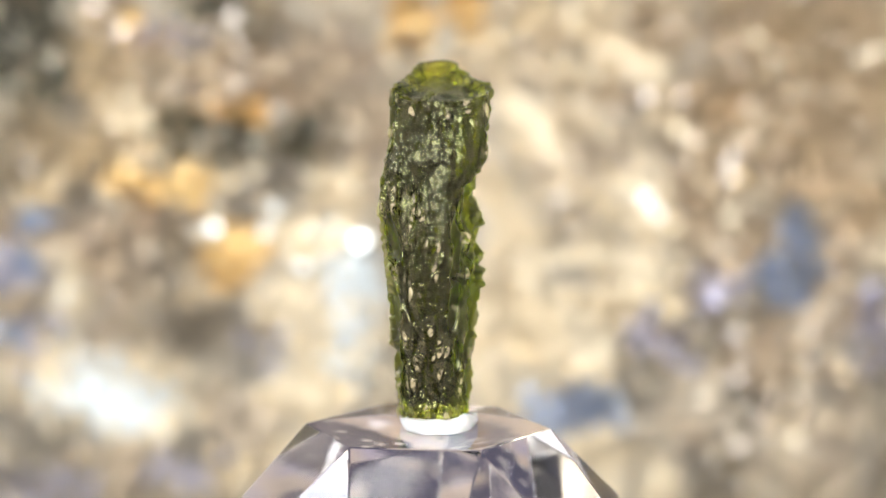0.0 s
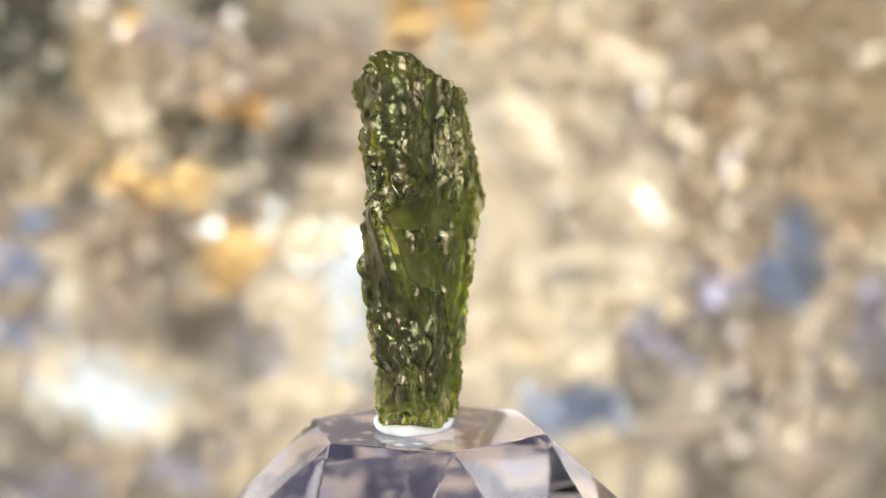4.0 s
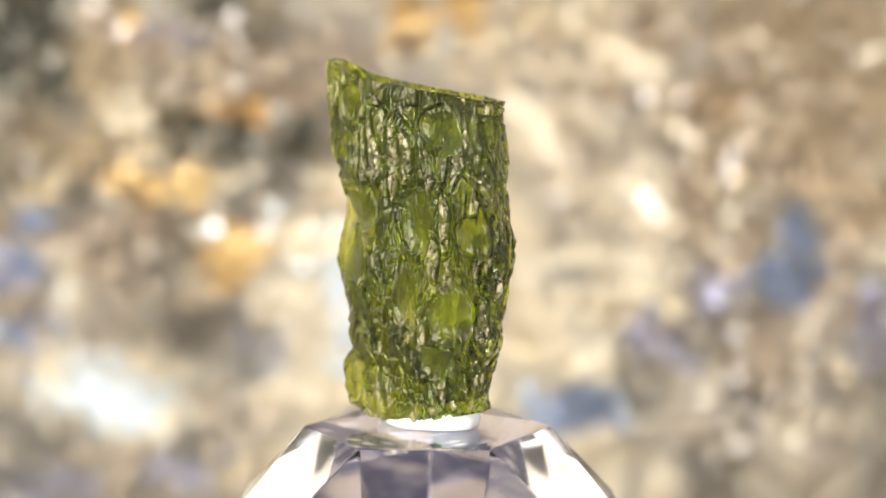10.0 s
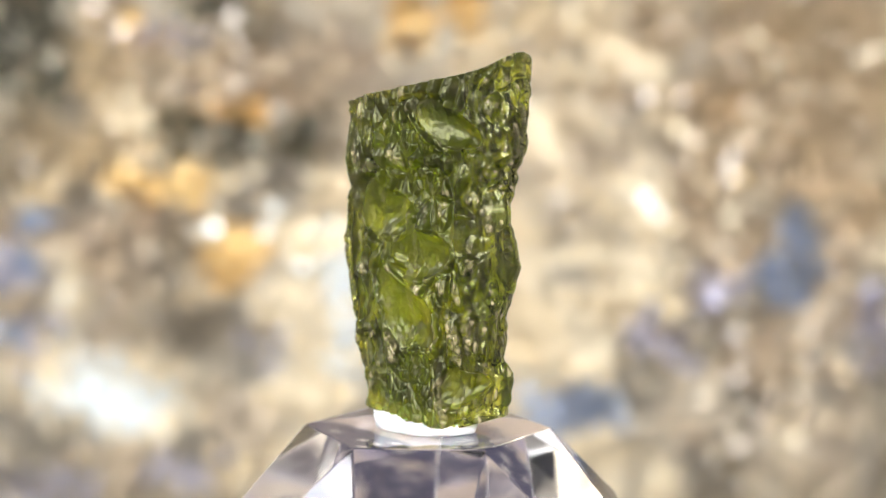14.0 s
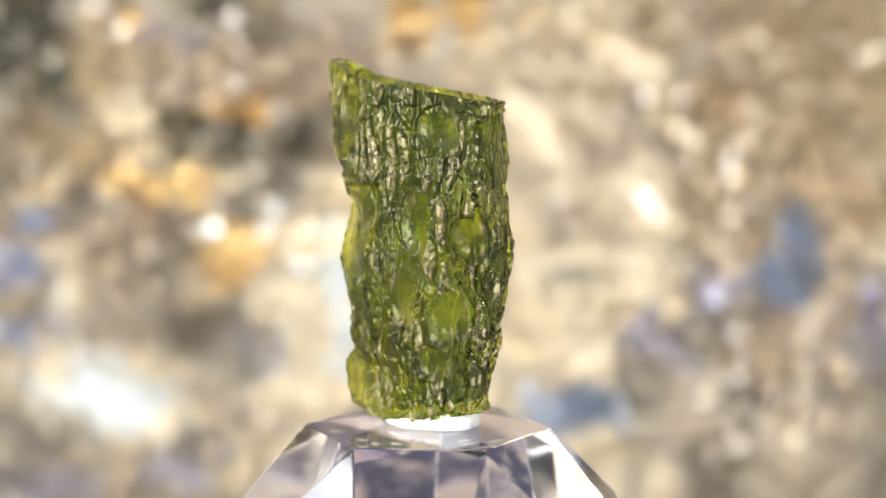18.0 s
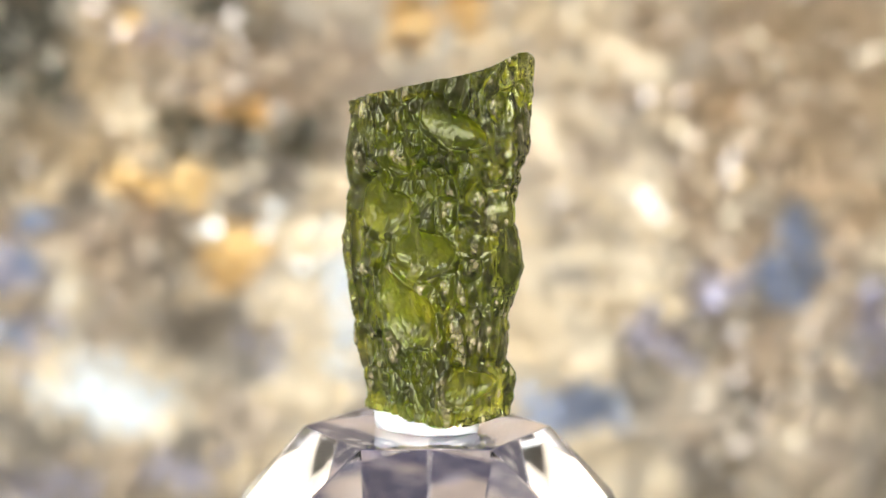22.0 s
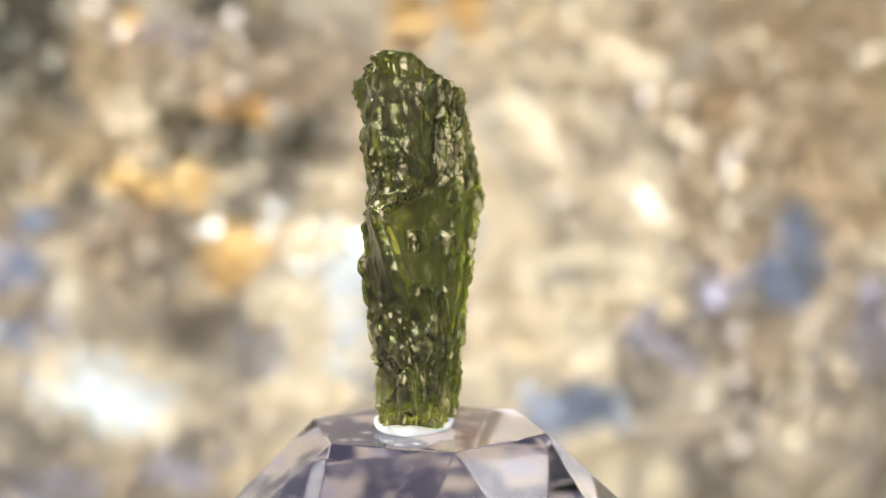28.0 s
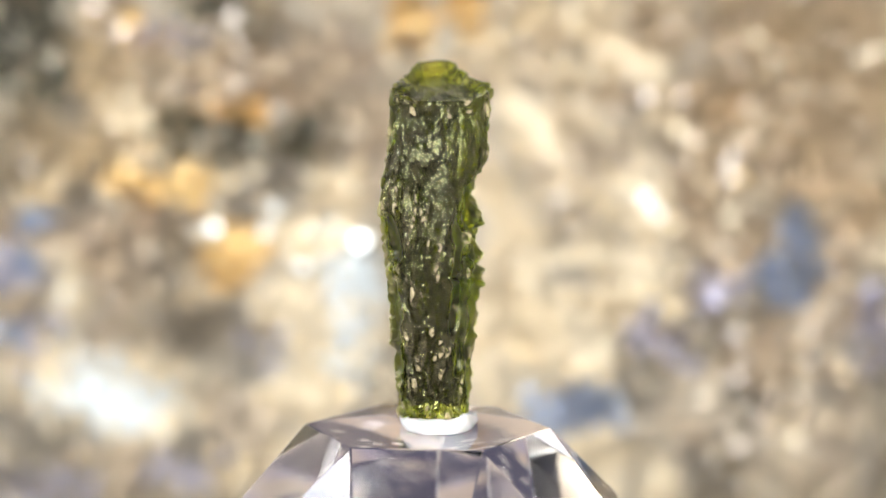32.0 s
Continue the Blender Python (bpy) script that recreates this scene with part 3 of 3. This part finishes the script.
STONE_THIN_LEFT = ((-300, 0.15), (-160, 0.22), (-59, 0.42), (41, 0.22), (110, -0.1), (141, -0.2), (240, -0.05), (300, 0.0))


def cells(x, y, z, seed):
    """Rounded cells: the distance to the nearest and the next of scattered points, and a number that is the same all over one cell."""
    rng = np.random.RandomState(seed)
    perm, pts, tone = rng.permutation(1024), rng.rand(1024, 3), rng.rand(1024)
    xi, yi, zi = (np.floor(a).astype(int) for a in (x, y, z))
    first, second, kind = np.full(x.shape, 9.0), np.full(x.shape, 9.0), np.zeros(x.shape)
    for a in (-1, 0, 1):
        for b in (-1, 0, 1):
            for c in (-1, 0, 1):
                k = perm[(perm[(perm[(xi + a) % 1024] + yi + b) % 1024] + zi + c) % 1024]
                p = pts[k]
                d = (xi + a + p[..., 0] - x) ** 2 + (yi + b + p[..., 1] - y) ** 2 + (zi + c + p[..., 2] - z) ** 2
                near = d < first
                second = np.where(near, first, np.minimum(second, d))
                kind = np.where(near, tone[k], kind)
                first = np.where(near, d, first)
    return np.sqrt(first), np.sqrt(second), kind


def ramp_up(x, low, high):
    t = np.clip((x - low) / (high - low), 0, 1)
    return t * t * (3 - 2 * t)


def dome(x, width):
    """Steep at the rim, round on top."""
    return 1 - (1 - np.clip(x / width, 0, 1)) ** 2


def stone_slab():
    """A thin broken slab of natural green glass: plan in PX, x its thickness, y its width, h its height."""
    nu, nv = 640, 560
    e = 2 / 3.6
    fine_u = np.linspace(0, 2 * np.pi, 40001)
    px = 80 * np.sign(np.cos(fine_u)) * np.abs(np.cos(fine_u)) ** e
    py = 170 * np.sign(np.sin(fine_u)) * np.abs(np.sin(fine_u)) ** e
    run = np.append(0, np.cumsum(np.hypot(np.diff(px), np.diff(py))))
    u = np.interp(np.linspace(0, run[-1], nu, endpoint=False), run, fine_u)
    U, S = np.meshgrid(u, np.linspace(0, 1, nv))
    h0 = -295 + 600 * S
    right = curve_at(h0, STONE_RIGHT) + noise3(h0 / 19, h0 * 0, h0 * 0, 31) * 3 + noise3(h0 / 45, h0 * 0, h0 * 0, 32) * 3
    left = curve_at(h0, STONE_LEFT) + noise3(h0 / 40, h0 * 0, h0 * 0, 33) * 2
    cy, hy = (right + left) / 2, (right - left) / 2
    c, sn = np.cos(U), np.sin(U)
    sx = np.sign(c) * np.abs(c) ** e
    sy = np.sign(sn) * np.abs(sn) ** e
    Y = cy + hy * sy
    taper = 1 - curve_at(h0, STONE_THIN_RIGHT) * np.clip(sy, 0, 1) ** 1.6 - curve_at(h0, STONE_THIN_LEFT) * np.clip(-sy, 0, 1) ** 1.6
    wing = curve_at(h0, ((-300, 0.6), (-275, 1), (-205, 1), (-185, 0), (-120, 0), (-85, 1), (50, 1), (95, 0)))
    fin = wing * np.clip((Y - 110) / 60, 0, 1)
    taper = taper * (1 - 0.62 * fin)
    X = np.where(sx > 0, curve_at(h0, STONE_FRONT), curve_at(h0, STONE_REAR)) * sx * taper + curve_at(h0, ((-262, 0.02), (-160, 0.03), (-59, 0.06), (41, 0.11), (141, 0.11), (240, 0.01))) * Y + 5 + curve_at(h0, ((-300, -14), (-200, -12), (-59, -4), (0, 10), (60, 26))) * fin
    top = curve_at(Y, STONE_TOP) - 0.12 * np.abs(X - 25) * np.clip((Y + 60) / 200, 0, 1) - 3
    low = curve_at(Y, STONE_LOW)
    H = low + (top - low) * S
    nx = np.sign(c) * np.abs(c) ** (2 - e) / 75
    ny = np.sign(sn) * np.abs(sn) ** (2 - e) / hy
    ln = np.hypot(nx, ny)
    nx, ny = nx / ln, ny / ln
    face_b, face_a = np.clip(nx * 1.3, 0, 1), np.clip(-nx * 1.3, 0, 1)
    edge_m, edge_p = np.clip(-ny * 1.3, 0, 1), np.clip(ny * 1.3, 0, 1)
    warp = noise3(X / 60, Y / 60, H / 60, 10) * 16
    kink = noise3(X / 24, Y / 24, H / 30, 11) * 5

    def scoop(y, h, wy, wh, deep, face, lean=0.0):
        """A smooth bowl with a raised, sharp lower lip."""
        dy, dh = Y + warp * 0.5 + kink * 0.6 - y, H + warp * 0.6 - kink * 0.6 - h
        p, q = (dy + lean * dh) / wy, dh / wh
        d2 = np.abs(p) ** 2.4 + np.abs(q) ** 2 * (1 + 0.3 * np.sign(dy)) + 0.35 * p * q
        lip = 0.22 * np.exp(-((np.sqrt(np.maximum(d2, 0)) - 1.06) / 0.09) ** 2)
        return deep * (lip - 1.3 * np.clip(1 - d2, 0, 1) ** 0.7 * (1 + 0.45 * p - 0.3 * q)) * face

    hollow = (scoop(-4, -105, 54, 74, 17, face_b, 0.25) + scoop(26, 2, 66, 50, 16, face_b, -0.2) + scoop(-52, 72, 60, 52, 12, face_b)
              + scoop(88, 215, 54, 46, 15, face_b, 0.5) + scoop(98, -228, 40, 36, 12, face_b, -0.4)
              + scoop(-118, 20, 22, 60, 9, face_b) + scoop(-88, -175, 15, 32, 9, face_b) + scoop(-115, -80, 18, 60, 8, face_b))
    hollow = hollow + (scoop(125, -15, 46, 44, 7, face_a) + scoop(-122, 30, 36, 48, 11, face_a) + scoop(-55, 215, 44, 44, 9, face_a, -0.3)
                       + scoop(118, 75, 60, 44, 7, face_a) + scoop(-10, 55, 30, 60, 9, face_a) + scoop(-70, -110, 50, 60, 9, face_a)
                       + scoop(130, 260, 30, 40, 8, face_a) + scoop(-45, -190, 40, 40, 7, face_a) + scoop(10, -70, 24, 70, 7, face_a))
    calm = ramp_up(-hollow, 2, 7)
    rough = 1 - 0.94 * calm
    ribbed = np.clip(0.15 + 0.75 * face_b * ramp_up(-H, 90, 150) + 0.75 * face_a + edge_m - 0.6 * edge_p, 0, 1)
    sway = warp / 80
    # long ribs, round knobs and small beads, each a plateau between narrow grooves
    d1, d2, tone_rib = cells(X / 27 + sway, Y / 27 + sway, H / 112, 41)
    rib = dome(d2 - d1, 0.6) * (0.45 + 0.85 * tone_rib)
    d1, d2, tone_knob = cells(X / 28 + sway, Y / 28 + kink / 40, H / 44 + sway, 42)
    knob = dome(d2 - d1, 0.65) * (0.45 + 0.7 * tone_knob) * (1.1 - 0.5 * d1 ** 2)
    d1, d2, tone_bead = cells(X / 13 + kink / 16, Y / 13, H / 24 + kink / 20, 43)
    bead = dome(d2 - d1, 0.5) * (0.3 + tone_bead)
    lump = rib * ribbed + knob * (1 - ribbed)
    pit = worley(X / 34, Y / 34, H / 34, 44)
    pits = (ramp_up(pit, 0.10, 0.24) - 1) * 5 + 1.5 * np.exp(-((pit - 0.27) / 0.05) ** 2)
    wide = noise3(X / 110, Y / 110, H / 110, 17) * 6
    grain = noise3(X / 7, Y / 7, H / 9, 16) * 0.7
    flat = 1 - 0.38 * np.clip(edge_m + edge_p, 0, 1)
    relief = lump * (13 + 6 * (1 - ribbed)) * flat + bead * (5 - 2.5 * face_b * (1 - ribbed)) * (1 - 0.7 * edge_p) * (1 - 0.35 * edge_m) + pits * np.clip(edge_m + 0.4 * face_a, 0, 1)
    disp = wide + hollow * 1.2 + rough * (relief - 10 * flat) + grain - 1.0
    disp = disp * (1 - 0.9 * fin) * (1 - 0.35 * edge_p)
    # frost with painted cream highlights on raised faces and bead tops; bowls and grooves stay clear
    etched_gleam = ramp_up(lump, 0.35, 0.7) * (0.35 + 0.65 * ramp_up(bead, 0.25, 0.8)) * (1 - calm) * (1 - 0.6 * fin)
    etched_gleam = etched_gleam * ramp_up(noise3(X / 40, Y / 40, H / 75, 45) + 0.35 * face_a + 0.2 * edge_m, -0.35, 0.25) + 0.22 * calm * ramp_up(noise3(X / 26, Y / 26, H / 40, 46), 0.15, 0.5)
    rim = np.clip(edge_m + edge_p, 0, 1)
    etched_gleam = etched_gleam * (1 - 0.6 * rim) + 0.8 * rim * ramp_up(bead, 0.7, 1.0) * ramp_up(lump, 0.2, 0.5)
    X, Y = X + nx * disp, Y + ny * disp
    wall = np.stack([X, Y, H], -1)
    inset_sheet = np.stack([X - nx * 13, Y - ny * 13, H], -1)[24:-24]
    caps = []
    for row, sign, knots in ((wall[0], -1, STONE_LOW), (wall[-1], 1, STONE_TOP)):
        mid, rings = row.mean(0), []
        for k in (0.985, 0.96, 0.92, 0.86, 0.78, 0.68, 0.56, 0.42, 0.28, 0.14, 0.02):
            ring = mid + (row - mid) * k
            mix = min(1, (1 - k) * 5)
            chip = noise3(ring[:, 0] / 24, ring[:, 1] / 24, ring[:, 0] * 0, 21) * 5 + noise3(ring[:, 0] / 60, ring[:, 1] / 60, ring[:, 0] * 0, 22) * 7
            base = curve_at(ring[:, 1], knots) + chip
            if sign > 0:
                base = base - 0.05 * np.abs(ring[:, 0] - 25) * np.clip((ring[:, 1] + 60) / 200, 0, 1)
            ring[:, 2] = row[:, 2] * (1 - mix) + base * mix - sign * (26 if sign > 0 else 8) * min(1, (1 - k) * 3)
            rings.append(ring)
        caps.append(np.array(rings))
    co = np.concatenate([caps[0][::-1], wall, caps[1]], 0)
    rows = co.shape[0]
    faces = quads(rows, nu, True) + [tuple(range(nu - 1, -1, -1)), tuple((rows - 1) * nu + k for k in range(nu))]
    ob = grid_mesh("stone", co * PX, faces, STONE)
    cover = np.full((rows, nu), 0.12)
    cover[len(caps[0]):len(caps[0]) + nv] = etched_gleam
    ob.data.attributes.new("etched_gleam", "FLOAT", "POINT").data.foreach_set("value", cover.ravel().tolist())
    dull = np.full((rows, nu), 0.24)
    dull[len(caps[0]):len(caps[0]) + nv] = 0.30 - 0.20 * np.clip(1.3 * (edge_m + edge_p), 0, 1) * (1 - calm) + 0.06 * etched_gleam
    ob.data.attributes.new("dull", "FLOAT", "POINT").data.foreach_set("value", dull.ravel().tolist())
    # tint sheets added under the top to darken it
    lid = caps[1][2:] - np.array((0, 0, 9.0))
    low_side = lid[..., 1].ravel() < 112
    grid_mesh("dark_tint_sheet", lid * PX, [f for f in quads(lid.shape[0], nu, True) if low_side[f[0]] and low_side[f[2]]], ABSORB).parent = ob
    grid_mesh("dark_tint_sheet", (lid - np.array((0, 0, 9.0))) * PX, [f for f in quads(lid.shape[0], nu, True) if low_side[f[0]] and low_side[f[2]]], DARK_TINT).parent = ob
    # added darkening sheet inside the wall, left out under bowls and thin rims
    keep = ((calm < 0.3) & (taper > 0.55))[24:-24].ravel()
    skin = [f for f in quads(inset_sheet.shape[0], nu, True) if keep[f[0]] and keep[f[2]]]
    grid_mesh("dark_tint_sheet", inset_sheet * PX, skin, DARK_TINT).parent = ob
    return tagged(ob, "upright slab of rough translucent olive-green natural glass, grooved and pitted", "stone")


def absorb_sheets():
    """Wavy tint sheets added well inside the slab to darken it edge-on, across its width and along it; the thin rims
    have none.
    """
    for k in range(9):
        y = -104 + 27 * k
        top, low = float(curve_at(y, STONE_TOP)) - 34, float(curve_at(y, STONE_LOW)) + 26
        mid, wide = 0.10 * y + 6, 40 if y < 90 else 26
        hs, xs = np.linspace(low, top, 24), np.linspace(-1, 1, 9)
        co = np.array([[[mid + wide * x, y + 9 * math.sin(h / 60 + k * 2) + 7 * math.sin(x * 2.5 + k + h / 90), h] for x in xs] for h in hs]) * PX
        grid_mesh("absorb_sheet", co, quads(24, 9), ABSORB).parent = stone
    for k in range(1):
        co = np.zeros((48, 36, 3))
        for a, v in enumerate(np.linspace(0, 1, 48)):
            h = -282 + 560 * v
            y0, y1 = float(curve_at(h, STONE_LEFT)) + 22 + 5 * k, float(curve_at(h, STONE_RIGHT)) - 34 - 6 * k
            for c, y in enumerate(np.linspace(y0, y1, 36)):
                z = min(max(h, float(curve_at(y, STONE_LOW)) + 12), float(curve_at(y, STONE_TOP)) - 14)
                co[a, c] = (0.10 * y + 4 + 6 * math.sin(h / 50 + k) + 5 * math.sin(y / 40 + 2 * k), y + 6 * math.sin(h / 33 + 2 * k), z)
        grid_mesh("absorb_sheet", co * PX, quads(48, 36), ABSORB).parent = stone


stone = stone_slab()
absorb_sheets()
STONE_Z = TOP + 317 * PX

# ---- what turns ----
# the turntable slowly gains speed, from 41 to 49 degrees a second
TURNS = [(t, 41.4 * t + 0.1135 * t * t) for t in range(33)]


def motions():
    walk(crystal, [(t, pose(0, 0, 0, 0, 0, a)) for t, a in TURNS])
    walk(plate, [(t, pose(0, 0, 0, 0, 0, a)) for t, a in TURNS])
    walk(putty, [(t, pose(0, 0, TOP, 0, 0, a)) for t, a in TURNS])
    walk(stone, [(t, pose(0, 0, STONE_Z, 0, 0, a)) for t, a in TURNS])


motions()
